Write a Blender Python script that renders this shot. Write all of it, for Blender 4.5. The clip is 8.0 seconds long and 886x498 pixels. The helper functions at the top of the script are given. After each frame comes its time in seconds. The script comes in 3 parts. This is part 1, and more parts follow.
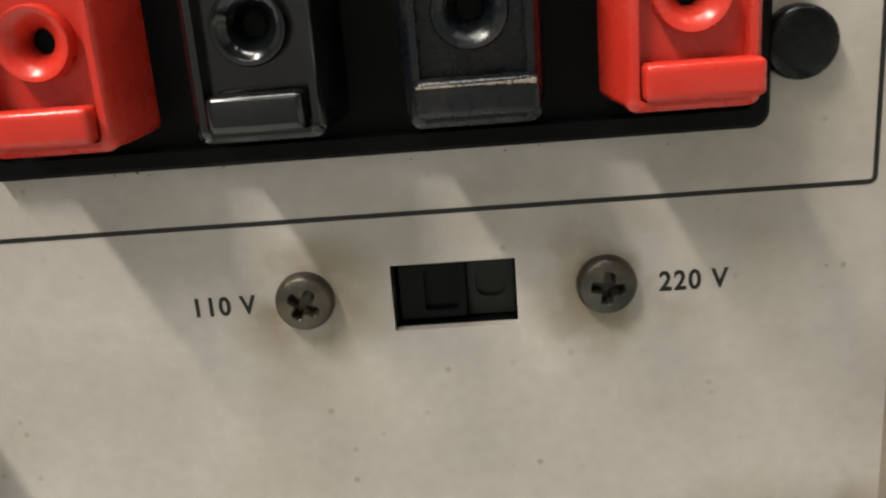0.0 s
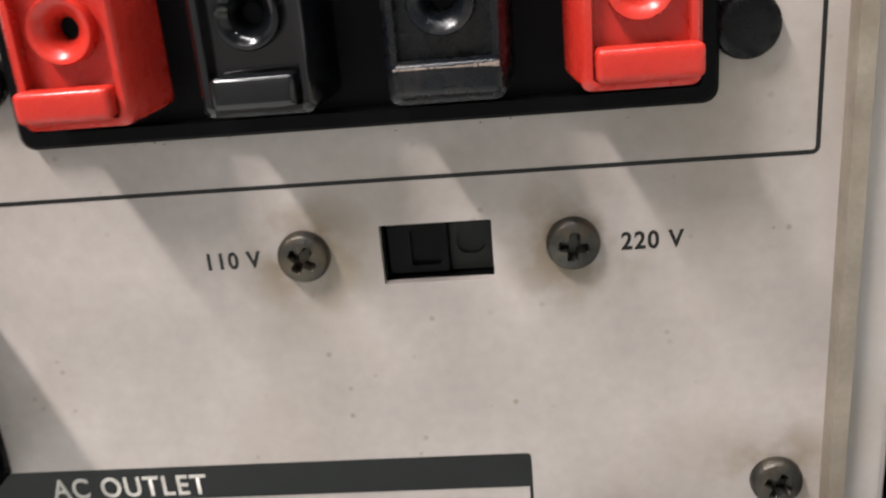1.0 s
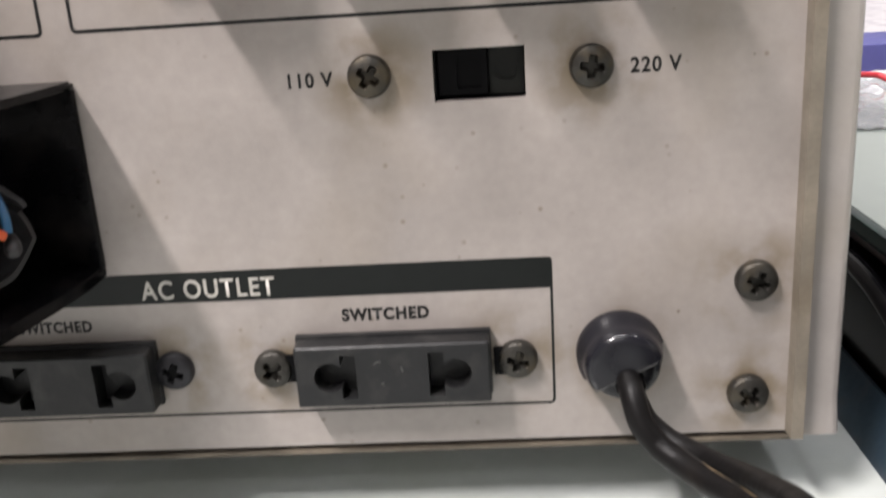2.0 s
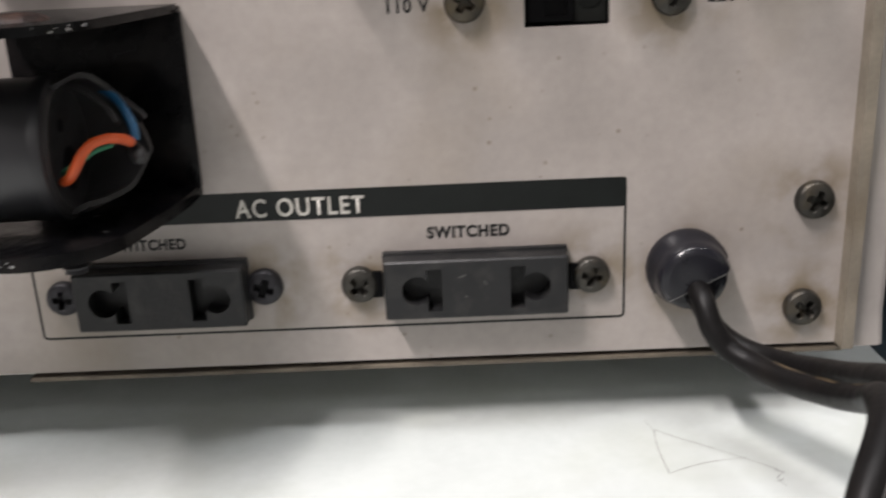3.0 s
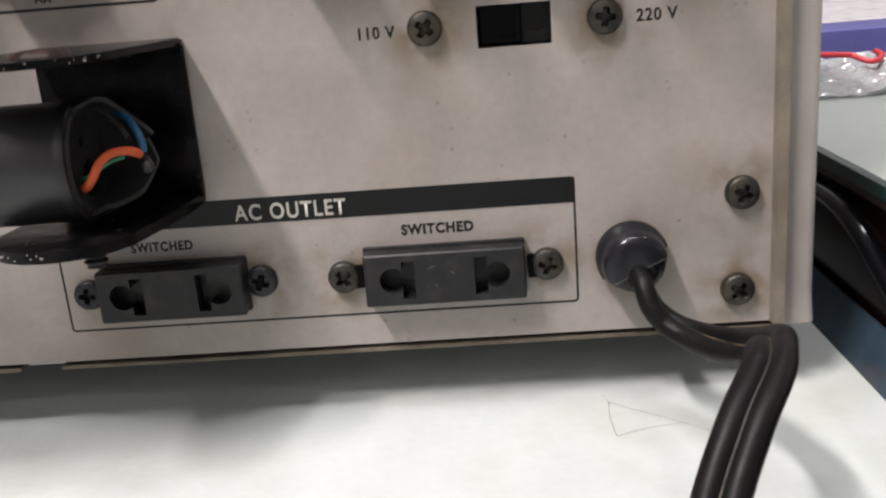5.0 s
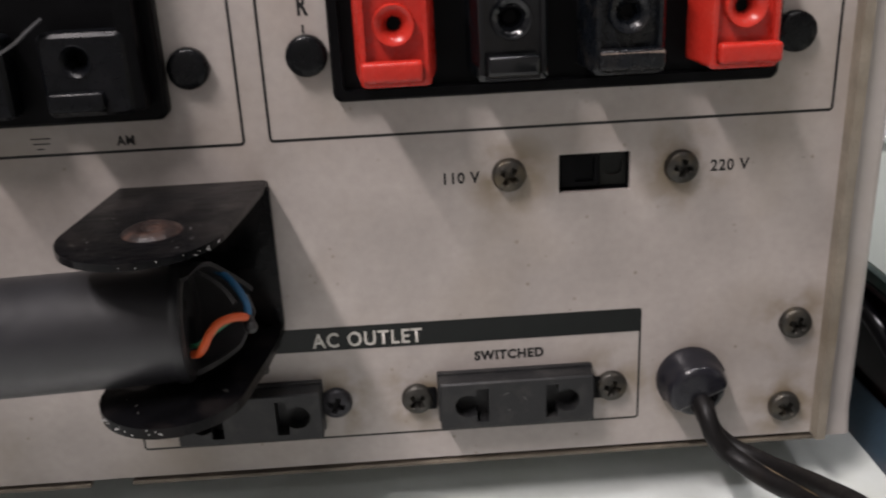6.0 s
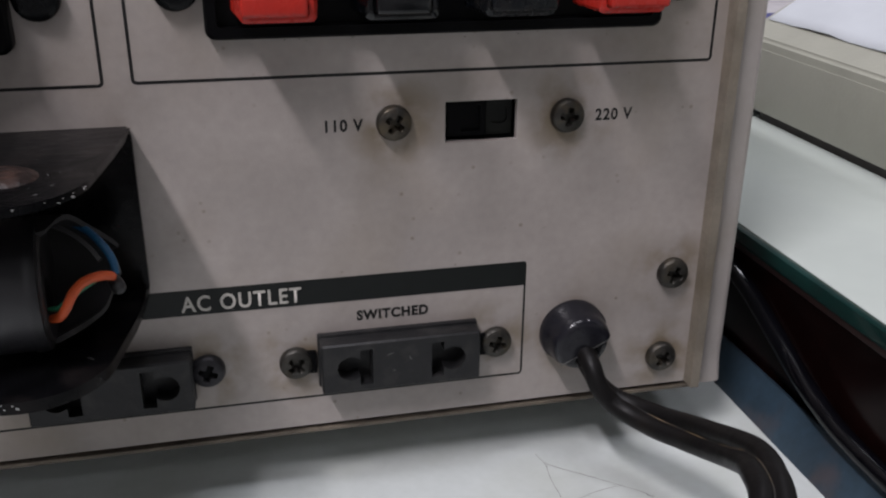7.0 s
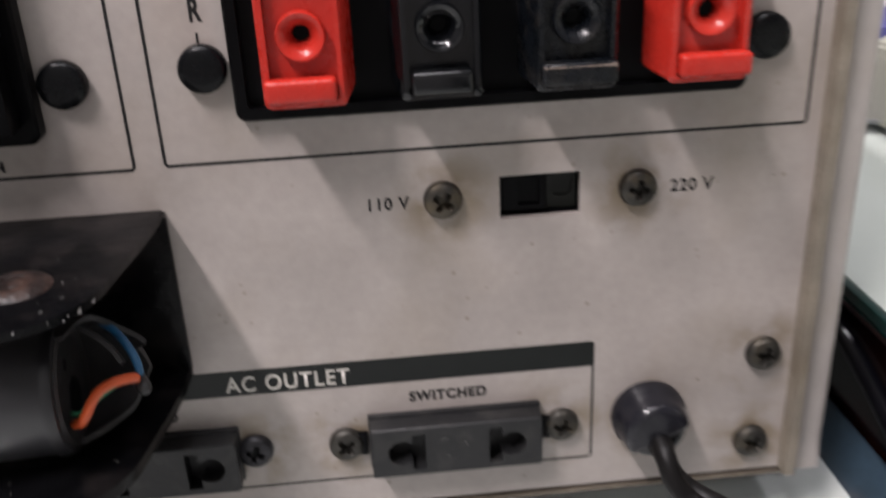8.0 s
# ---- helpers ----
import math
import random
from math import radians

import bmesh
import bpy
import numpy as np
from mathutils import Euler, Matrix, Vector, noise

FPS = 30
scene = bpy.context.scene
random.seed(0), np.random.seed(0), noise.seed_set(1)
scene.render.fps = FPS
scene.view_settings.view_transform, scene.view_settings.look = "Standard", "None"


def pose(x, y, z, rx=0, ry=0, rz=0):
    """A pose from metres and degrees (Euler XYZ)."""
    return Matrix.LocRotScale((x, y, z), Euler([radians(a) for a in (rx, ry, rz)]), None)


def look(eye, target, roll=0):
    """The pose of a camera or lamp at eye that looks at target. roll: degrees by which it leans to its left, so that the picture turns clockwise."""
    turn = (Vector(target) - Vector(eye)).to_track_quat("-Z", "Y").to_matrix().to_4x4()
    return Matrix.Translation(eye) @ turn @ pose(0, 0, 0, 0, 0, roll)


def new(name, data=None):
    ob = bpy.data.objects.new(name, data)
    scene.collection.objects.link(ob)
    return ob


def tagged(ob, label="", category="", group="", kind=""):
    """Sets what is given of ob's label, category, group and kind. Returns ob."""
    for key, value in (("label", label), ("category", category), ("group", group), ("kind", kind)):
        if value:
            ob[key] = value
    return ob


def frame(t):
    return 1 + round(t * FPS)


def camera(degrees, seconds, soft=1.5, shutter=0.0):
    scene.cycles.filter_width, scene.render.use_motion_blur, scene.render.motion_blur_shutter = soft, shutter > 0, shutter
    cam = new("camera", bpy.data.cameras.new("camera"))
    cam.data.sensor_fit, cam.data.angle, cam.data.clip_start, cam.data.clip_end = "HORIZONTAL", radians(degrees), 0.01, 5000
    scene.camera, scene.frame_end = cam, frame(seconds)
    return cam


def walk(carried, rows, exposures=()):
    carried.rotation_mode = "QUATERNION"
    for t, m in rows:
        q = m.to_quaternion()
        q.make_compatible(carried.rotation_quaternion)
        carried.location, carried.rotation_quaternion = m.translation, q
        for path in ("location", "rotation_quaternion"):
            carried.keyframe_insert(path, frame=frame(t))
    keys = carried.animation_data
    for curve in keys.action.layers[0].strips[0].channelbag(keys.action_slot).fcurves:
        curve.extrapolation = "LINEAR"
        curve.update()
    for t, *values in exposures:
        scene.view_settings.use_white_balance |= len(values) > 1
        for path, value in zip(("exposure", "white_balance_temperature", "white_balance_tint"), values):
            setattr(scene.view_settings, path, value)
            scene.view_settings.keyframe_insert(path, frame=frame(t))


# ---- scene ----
cam = camera(50.77, 8.0, 2.1, 0.5)
PATH = [
    (0, (-0.00635, -0.08868, 0.10184), (-0.01496, 0.10190, 0.04179), -4.64),
    (0.5, (-0.00738, -0.09331, 0.09989), (-0.00957, 0.09846, 0.04317), -3.50),
    (1, (0.00010, -0.09835, 0.10570), (-0.01690, 0.08840, 0.03655), -5.17),
    (1.5, (-0.00097, -0.11297, 0.09733), (-0.02016, 0.07577, 0.03400), -4.88),
    (1.7, (-0.00432, -0.12086, 0.09140), (-0.02006, 0.06931, 0.03150), -4.24),
    (2.8, (-0.01742, -0.13885, 0.07988), (-0.02620, 0.05063, 0.01648), -3.22),
    (3, (-0.02701, -0.14144, 0.07836), (-0.03032, 0.04839, 0.01547), -2.71),
    (3.5, (-0.03439, -0.15188, 0.06926), (-0.03402, 0.04108, 0.01667), -2.45),
    (4, (-0.03090, -0.15615, 0.06739), (-0.03371, 0.03723, 0.01642), -2.81),
    (4.2, (-0.03176, -0.15552, 0.07094), (-0.03355, 0.03667, 0.01561), -2.54),
    (5.3, (-0.01158, -0.16420, 0.08689), (-0.02470, 0.02674, 0.02884), -5.13),
    (5.5, (-0.02409, -0.16162, 0.10200), (-0.03145, 0.02694, 0.03573), -4.58),
    (6, (-0.04191, -0.15609, 0.11722), (-0.03585, 0.03013, 0.04452), -2.83),
    (6.5, (-0.04330, -0.15335, 0.11526), (-0.01439, 0.02870, 0.03765), -1.00),
    (7, (-0.05096, -0.14925, 0.11016), (-0.00901, 0.03036, 0.03282), 0.44),
    (7.5, (-0.05048, -0.14744, 0.11521), (-0.00662, 0.03056, 0.03527), 1.19),
    (8, (-0.03443, -0.13325, 0.12178), (-0.02160, 0.04840, 0.03907), -2.74),
]
EXPOSURES = [
    (0, -0.30, 7150, 5), (0.5, -0.16, 6900, 11), (1, -0.02, 6700, 13), (1.5, -0.07, 6700, 14), (3, -0.49, 6700, 14), (4, -0.54, 6700, 14),
    (5.5, -0.57, 6750, 16), (6, -0.84, 6750, 17), (6.5, -1.07, 6500, 17), (7, -1.34, 6300, 17), (7.5, -1.34, 6250, 18), (8, -0.64, 6600, 18),
]
walk(cam, [(t, look(eye, target, roll)) for t, eye, target, roll in PATH], EXPOSURES)

# ---- light of a closed workroom: two ceiling tubes and three added fill lamps ----
CM = 0.01
world = bpy.data.worlds.new("world")
scene.world = world
world.use_nodes = True
world.node_tree.nodes["Background"].inputs["Color"].default_value = (0.9, 0.95, 1.0, 1)
world.node_tree.nodes["Background"].inputs["Strength"].default_value = 0.05


def area_lamp(name, eye, target, sx, sy, watts, color):
    data = bpy.data.lights.new(name, "AREA")
    data.shape, data.size, data.size_y, data.energy, data.color = "RECTANGLE", sx * CM, sy * CM, watts, color
    ob = new(name, data)
    ob.matrix_basis = look([v * CM for v in eye], [v * CM for v in target])
    return ob


area_lamp("key_fill_lamp", (-69, -70, 150), (-69, -70, 0), 9, 66, 70.0, (1.0, 0.97, 0.965))
area_lamp("key_fill_lamp", (92, -14, 176), (92, -14, 0), 9, 60, 9.0, (0.96, 0.98, 1.0))
# added fill behind the amplifier, for the desk and the wall there
area_lamp("key_fill_lamp", (60, 110, 176), (60, 110, 0), 90, 16, 15.0, (0.95, 0.97, 1.0))
# added far fill that lightens the shade under the amplifier
area_lamp("key_fill_lamp", (-40, -185, 176), (-40, -185, 0), 120, 16, 11.0, (0.96, 0.98, 1.0))
# added broad overhead fill that softens the shade on the bench
area_lamp("key_fill_lamp", (-18, -22, 178), (-18, -22, 0), 84, 34, 32.0, (0.97, 0.98, 1.0))


# ---- materials ----
GRIME = [(-2.47, 6.95), (0.57, 6.92), (-4.31, 2.62), (-0.59, 2.63), (2.89, 3.72), (2.83, 1.92), (0.90, 2.62), (-5.85, 2.65)]


def material(name, color, rough=0.5, metal=0.0, vary=0.1, scale=60.0, stain=None, stain_amount=0.0, stain_scale=9.0,
             bump=0.0, bump_scale=400.0, coat=0.0, specks=0.0, random=0.0, trans=0.0, spec=0.5, grime=0.0):
    """Principled paint, plastic or metal with variation at two scales, stains, specks and fine relief."""
    m = bpy.data.materials.new(name)
    m.use_nodes = True
    nt = m.node_tree
    n, link = nt.nodes, nt.links
    b = n["Principled BSDF"]
    b.inputs["Roughness"].default_value, b.inputs["Metallic"].default_value = rough, metal
    b.inputs["Coat Weight"].default_value = coat
    b.inputs["Transmission Weight"].default_value = trans
    b.inputs["Specular IOR Level"].default_value = spec
    geo = n.new("ShaderNodeNewGeometry")

    def tex(sc, detail=4.0):
        t = n.new("ShaderNodeTexNoise")
        t.inputs["Scale"].default_value, t.inputs["Detail"].default_value = sc, detail
        link.new(geo.outputs["Position"], t.inputs["Vector"])
        return t.outputs["Fac"]

    def ramp(fac, lo, hi):
        r = n.new("ShaderNodeMapRange")
        r.inputs["From Min"].default_value, r.inputs["From Max"].default_value = lo, hi
        link.new(fac, r.inputs["Value"])
        return r.outputs["Result"]

    def mix(fac, a, c, mode="MIX"):
        x = n.new("ShaderNodeMix")
        x.data_type, x.blend_type = "RGBA", mode
        for sock, v in (("Factor", fac), ("A", a), ("B", c)):
            s_ = [i for i in x.inputs if i.name == sock and i.enabled][0]
            if isinstance(v, (float, int)):
                s_.default_value = v
            elif isinstance(v, tuple):
                s_.default_value = (*v[:3], 1)
            else:
                link.new(v, s_)
        return [o for o in x.outputs if o.enabled][0]

    col = mix(ramp(tex(scale), 0.3, 0.7), tuple(v * (1 - vary) for v in color), tuple(min(1, v * (1 + vary)) for v in color))
    col = mix(ramp(tex(scale * 11, 2), 0.2, 0.8), mix(0.9 * vary, col, (0, 0, 0)), col)
    if stain:
        col = mix(mix(1.0, (stain_amount,) * 3, ramp(tex(stain_scale, 6), 0.5, 0.78), "MULTIPLY"), col, stain)
    if specks:
        v = n.new("ShaderNodeTexVoronoi")
        v.inputs["Scale"].default_value = 120
        link.new(geo.outputs["Position"], v.inputs["Vector"])
        col = mix(mix(1.0, ramp(v.outputs["Distance"], 0.04, 0.02), ramp(tex(40), 0.42, 0.52), "MULTIPLY"), col, mix(specks, col, (0.1, 0.08, 0.06)))
    if specks > 0.8:
        v2 = n.new("ShaderNodeTexVoronoi")
        v2.inputs["Scale"].default_value = 330
        link.new(geo.outputs["Position"], v2.inputs["Vector"])
        col = mix(mix(1.0, ramp(v2.outputs["Distance"], 0.16, 0.05), ramp(tex(75, 5), 0.5, 0.58), "MULTIPLY"), col, mix(0.55, col, (0.12, 0.085, 0.05)))
    if grime:
        near = None
        for gx, gz in GRIME:
            d = n.new("ShaderNodeVectorMath")
            d.operation = "DISTANCE"
            link.new(geo.outputs["Position"], d.inputs[0])
            d.inputs[1].default_value = (gx * CM, 0, gz * CM)
            if near is None:
                near = d.outputs["Value"]
            else:
                lo = n.new("ShaderNodeMath")
                lo.operation = "MINIMUM"
                link.new(near, lo.inputs[0])
                link.new(d.outputs["Value"], lo.inputs[1])
                near = lo.outputs["Value"]
        col = mix(mix(1.0, (grime,) * 3, mix(1.0, ramp(near, 0.0095, 0.003), ramp(tex(130, 6), 0.42, 0.6), "MULTIPLY"), "MULTIPLY"), col, (0.15, 0.11, 0.06))
    if random:
        info = n.new("ShaderNodeObjectInfo")
        col = mix(random, col, mix(info.outputs["Random"], (0.02, 0.02, 0.02), color))
    link.new(col, b.inputs["Base Color"])
    rr_ = n.new("ShaderNodeMapRange")
    rr_.inputs["To Min"].default_value, rr_.inputs["To Max"].default_value = max(0.02, rough * 0.8), min(1, rough * 1.25)
    link.new(tex(scale * 3), rr_.inputs["Value"])
    link.new(rr_.outputs["Result"], b.inputs["Roughness"])
    if bump:
        bp = n.new("ShaderNodeBump")
        bp.inputs["Strength"].default_value, bp.inputs["Distance"].default_value = bump, 0.0004
        link.new(tex(bump_scale), bp.inputs["Height"])
        link.new(bp.outputs["Normal"], b.inputs["Normal"])
    return m


PANEL = material("panel_paint", (0.345, 0.310, 0.288), 0.42, vary=0.14, scale=55, stain=(0.2, 0.16, 0.11), stain_amount=0.6, stain_scale=30, bump=0.08, bump_scale=2400, specks=0.85, grime=0.85)
COVER = material("cover_paint", (0.335, 0.307, 0.288), 0.45, vary=0.07, scale=70, stain=(0.24, 0.2, 0.14), stain_amount=0.4, stain_scale=60, bump=0.15, bump_scale=1400)
# panel edge strip, darker and browner than the panel paint
GROOVE = material("brown_edge", (0.2, 0.172, 0.135), 0.5, vary=0.25, scale=120, stain=(0.1, 0.075, 0.045), stain_amount=0.7, stain_scale=80)
STEEL = material("chassis_steel", (0.22, 0.19, 0.15), 0.5, 0.5, vary=0.25, scale=200)
LIP = material("worn_steel_lip", (0.15, 0.125, 0.095), 0.55, 0.2, vary=0.3, scale=150)
UNDERSIDE = material("bounce_underside", (0.62, 0.62, 0.6), 0.45, 0.0, vary=0.15, scale=120, stain=(0.4, 0.37, 0.32), stain_amount=0.5, stain_scale=40)
INK = material("black_ink", (0.006, 0.006, 0.006), 0.5, spec=0.3, vary=0.2, scale=900)
STRIPE = material("stripe_ink", (0.005, 0.0065, 0.006), 0.38, spec=0.25, vary=0.2, scale=300, specks=0.3)
CREAM = material("cream_ink", (0.43, 0.41, 0.37), 0.5, vary=0.1, scale=800)
SCREW = material("zinc_screw", (0.058, 0.055, 0.049), 0.42, 0.8, vary=0.3, scale=500, stain=(0.12, 0.09, 0.05), stain_amount=0.6, stain_scale=300, bump=0.3, bump_scale=2500)
DARKSCREW = material("dark_screw", (0.035, 0.034, 0.038), 0.42, 0.6, vary=0.3, scale=500, bump=0.3, bump_scale=2500)
OUTLET = material("outlet_plastic", (0.0095, 0.0098, 0.0105), 0.46, spec=0.35, vary=0.15, scale=250, stain=(0.06, 0.057, 0.053), stain_amount=0.35, stain_scale=300, bump=0.2, bump_scale=1800)
SCUFFSEAM = material("scuff_and_seam_plastic", (0.09, 0.09, 0.085), 0.6, vary=0.3, scale=900)
BLACK = material("black_plastic", (0.0025, 0.0025, 0.003), 0.35, spec=0.07, vary=0.3, scale=200)
GREYBLACK = material("aged_black_plastic", (0.0025, 0.003, 0.0038), 0.16, spec=0.45, vary=0.25, scale=300, stain=(0.016, 0.016, 0.017), stain_amount=0.3, stain_scale=200)
WORN = material("worn_black_plastic", (0.0035, 0.0045, 0.0062), 0.27, spec=0.3, vary=0.35, scale=300, stain=(0.03, 0.026, 0.022), stain_amount=0.6, stain_scale=260, bump=0.25, bump_scale=900)
DIMBLACK = material("dull_black_plastic", (0.003, 0.0034, 0.0045), 0.28, spec=0.16, vary=0.25, scale=300, stain=(0.014, 0.014, 0.016), stain_amount=0.4, stain_scale=200)
SLIDER = material("slider_plastic", (0.003, 0.003, 0.0035), 0.35, spec=0.08, vary=0.2, scale=300)
BED = material("switch_bed", (0.007, 0.008, 0.0065), 0.5, spec=0.25, vary=0.2, scale=300, stain=(0.025, 0.026, 0.02), stain_amount=0.5, stain_scale=250)
RED = material("red_plastic", (0.42, 0.022, 0.014), 0.27, spec=0.35, vary=0.06, scale=150, stain=(0.45, 0.07, 0.05), stain_amount=0.25, stain_scale=120, bump=0.06, bump_scale=700)
RIVET = material("rivet_plastic", (0.003, 0.0034, 0.004), 0.26, spec=0.16, vary=0.2, scale=300, bump=0.08, bump_scale=600)
GROMMET = material("grommet_plastic", (0.010, 0.010, 0.013), 0.2, spec=0.35, vary=0.12, scale=250, bump=0.05, bump_scale=500)
CORD = material("cord_rubber", (0.006, 0.0055, 0.0055), 0.42, spec=0.14, vary=0.2, scale=150, stain=(0.03, 0.023, 0.017), stain_amount=0.4, stain_scale=70, bump=0.12, bump_scale=900)
CREASE = material("cord_crease", (0.012, 0.010, 0.008), 0.6, vary=0.3, scale=300, stain=(0.2, 0.14, 0.075), stain_amount=0.9, stain_scale=130)
BRACKET = material("bracket_enamel", (0.003, 0.003, 0.0035), 0.22, 0.0, spec=0.11, vary=0.3, scale=250, stain=(0.022, 0.018, 0.017), stain_amount=0.5, stain_scale=150, bump=0.45, bump_scale=260)
CHIPGREEN = material("verdigris_chip", (0.10, 0.13, 0.10), 0.6, vary=0.3, scale=500)
CHIP = material("bare_metal_chip", (0.45, 0.44, 0.43), 0.35, 0.6, vary=0.2, scale=900)
RUST = material("rusty_washer", (0.016, 0.011, 0.010), 0.36, 0.0, spec=0.22, vary=0.5, scale=350, stain=(0.075, 0.042, 0.032), stain_amount=0.8, stain_scale=320, bump=0.8, bump_scale=800)
ROD = material("antenna_tube", (0.012, 0.012, 0.014), 0.42, vary=0.2, scale=120, bump=0.05, bump_scale=300, specks=0.4)
PLUG = material("plug_plastic", (0.024, 0.023, 0.024), 0.4, spec=0.3, vary=0.25, scale=200, stain=(0.03, 0.028, 0.026), stain_amount=0.4, stain_scale=150, bump=0.15, bump_scale=500)
ORANGE = material("orange_wire", (0.55, 0.085, 0.02), 0.4, vary=0.1, scale=300)
BLUE = material("blue_wire", (0.012, 0.085, 0.18), 0.35, vary=0.1, scale=300)
GREEN = material("green_wire", (0.02, 0.16, 0.08), 0.4, vary=0.1, scale=300)
# the stain holds smudges and also mottled reflections painted into the laminate
BENCH = material("bench_laminate", (0.5, 0.53, 0.515), 0.22, vary=0.06, scale=45, stain=(0.36, 0.375, 0.32), stain_amount=0.6, stain_scale=34, bump=0.1, bump_scale=500)
PALEWEAR = material("pale_wear", (0.22, 0.17, 0.14), 0.6, vary=0.4, scale=900)
TINNED = material("tinned_clip", (0.13, 0.13, 0.135), 0.35, 0.7, vary=0.2, scale=300)
PENCIL = material("pencil", (0.29, 0.285, 0.27), 0.6, vary=0.4, scale=900)
EDGING = material("worn_edging", (0.022, 0.042, 0.062), 0.5, vary=0.3, scale=60, stain=(0.075, 0.048, 0.045), stain_amount=1.0, stain_scale=70, bump=0.2, bump_scale=500)
WOOD = material("dark_wood", (0.0065, 0.002, 0.0018), 0.2, vary=0.5, scale=50, spec=0.09)
CABLE = material("glossy_cable", (0.002, 0.002, 0.003), 0.1, vary=0.2, scale=200, spec=0.3)
WOODEDGE = material("wood_edge", (0.022, 0.009, 0.008), 0.35, vary=0.2, scale=90)
GLASSTOP = material("glass_top", (0.45, 0.49, 0.455), 0.06, vary=0.04, scale=14, stain=(0.42, 0.47, 0.42), stain_amount=0.3, stain_scale=9)
GLASSEDGE = material("glass_edge", (0.006, 0.03, 0.026), 0.12, vary=0.3, scale=80)
BEIGE = material("beige_plastic", (0.34, 0.34, 0.285), 0.45, vary=0.04, scale=60, bump=0.15, bump_scale=900)
GAPSHADE = material("gap_shade", (0.03, 0.022, 0.02), 0.5, vary=0.2, scale=100)
PAPER = material("white_paper", (0.54, 0.57, 0.6), 0.5, vary=0.04, scale=25, bump=0.1, bump_scale=300)
FILM = material("clear_film", (0.8, 0.81, 0.83), 0.1, vary=0.1, scale=40, bump=0.0, coat=0.6, trans=0.65)
VIOLET = material("violet_card", (0.075, 0.075, 0.24), 0.45, vary=0.12, scale=60)
REDWIRE = material("red_wire", (0.45, 0.03, 0.04), 0.4, vary=0.1, scale=200)
CLOTH = material("printed_cloth", (0.5, 0.48, 0.49), 0.8, vary=0.08, scale=40, stain=(0.24, 0.22, 0.26), stain_amount=0.8, stain_scale=90)
# unseen ceiling and walls: each tone is set by the light it should bounce
DIMWALL = material("low_bounce_wall", (0.24, 0.236, 0.23), 0.7, vary=0.05, scale=4, stain=(0.19, 0.185, 0.175), stain_amount=0.3, stain_scale=2)
BOUNCEWALL = material("high_bounce_wall", (0.66, 0.66, 0.65), 0.7, vary=0.05, scale=4, stain=(0.52, 0.51, 0.49), stain_amount=0.3, stain_scale=2)
FRONTBOUNCE = material("front_bounce_wall", (0.5, 0.495, 0.48), 0.7, vary=0.04, scale=4, stain=(0.4, 0.39, 0.37), stain_amount=0.3, stain_scale=2)
FLOOR = material("floor_tile", (0.11, 0.105, 0.1), 0.4, vary=0.15, scale=6)


# ---- mesh tools, all in centimetres ----
places = {}


def thing(name, at, label, category, group="", kind=""):
    ob = new(name)
    ob.empty_display_size = 0.01
    ob.location = [v * CM for v in at]
    places[ob] = Matrix.Translation(ob.location)
    return tagged(ob, label, category, group, kind)


def part(name, bm, mat, parent=None, label="", at=None, smooth=35):
    """Links a bmesh in centimetres as one mesh object under its parent; at: a pose in centimetres."""
    bmesh.ops.recalc_face_normals(bm, faces=bm.faces)
    bmesh.ops.scale(bm, vec=(CM, CM, CM), verts=bm.verts)
    me = bpy.data.meshes.new(name)
    bm.to_mesh(me)
    bm.free()
    me.materials.append(mat)
    if smooth:
        me.polygons.foreach_set("use_smooth", [True] * len(me.polygons))
        me.set_sharp_from_angle(angle=radians(smooth))
    return place(name, me, parent, label, at)


def place(name, me, parent=None, label="", at=None):
    ob = new(name, me)
    m = at.copy() if at else Matrix()
    m.translation = m.translation * CM
    ob.matrix_basis = m
    places[ob] = m
    if parent:
        ob.parent = parent
        ob.matrix_parent_inverse = places[parent].inverted()
    return tagged(ob, label)


def box(x0, x1, y0, y1, z0, z1, r=0.0, seg=2, bm=None):
    bm2 = bmesh.new()
    bmesh.ops.create_cube(bm2, size=1)
    for v in bm2.verts:
        v.co = Vector(((x0 + x1) / 2 + v.co.x * (x1 - x0), (y0 + y1) / 2 + v.co.y * (y1 - y0), (z0 + z1) / 2 + v.co.z * (z1 - z0)))
    if r:
        bmesh.ops.bevel(bm2, geom=bm2.edges[:], offset=r, segments=seg, profile=0.6, affect="EDGES")
    return join(bm, bm2)


def join(bm, bm2):
    if bm is None:
        return bm2
    me = bpy.data.meshes.new("tmp")
    bm2.to_mesh(me)
    bm2.free()
    bm.from_mesh(me)
    bpy.data.meshes.remove(me)
    return bm


def rr(x0, x1, z0, z1, r=0.1, n=5):
    """A rounded rectangle's outline."""
    out = []
    for cx, cz, a in ((x1 - r, z0 + r, -90), (x1 - r, z1 - r, 0), (x0 + r, z1 - r, 90), (x0 + r, z0 + r, 180)):
        for k in range(n + 1):
            t = radians(a + 90 * k / n)
            out.append((cx + r * math.cos(t), cz + r * math.sin(t)))
    return out


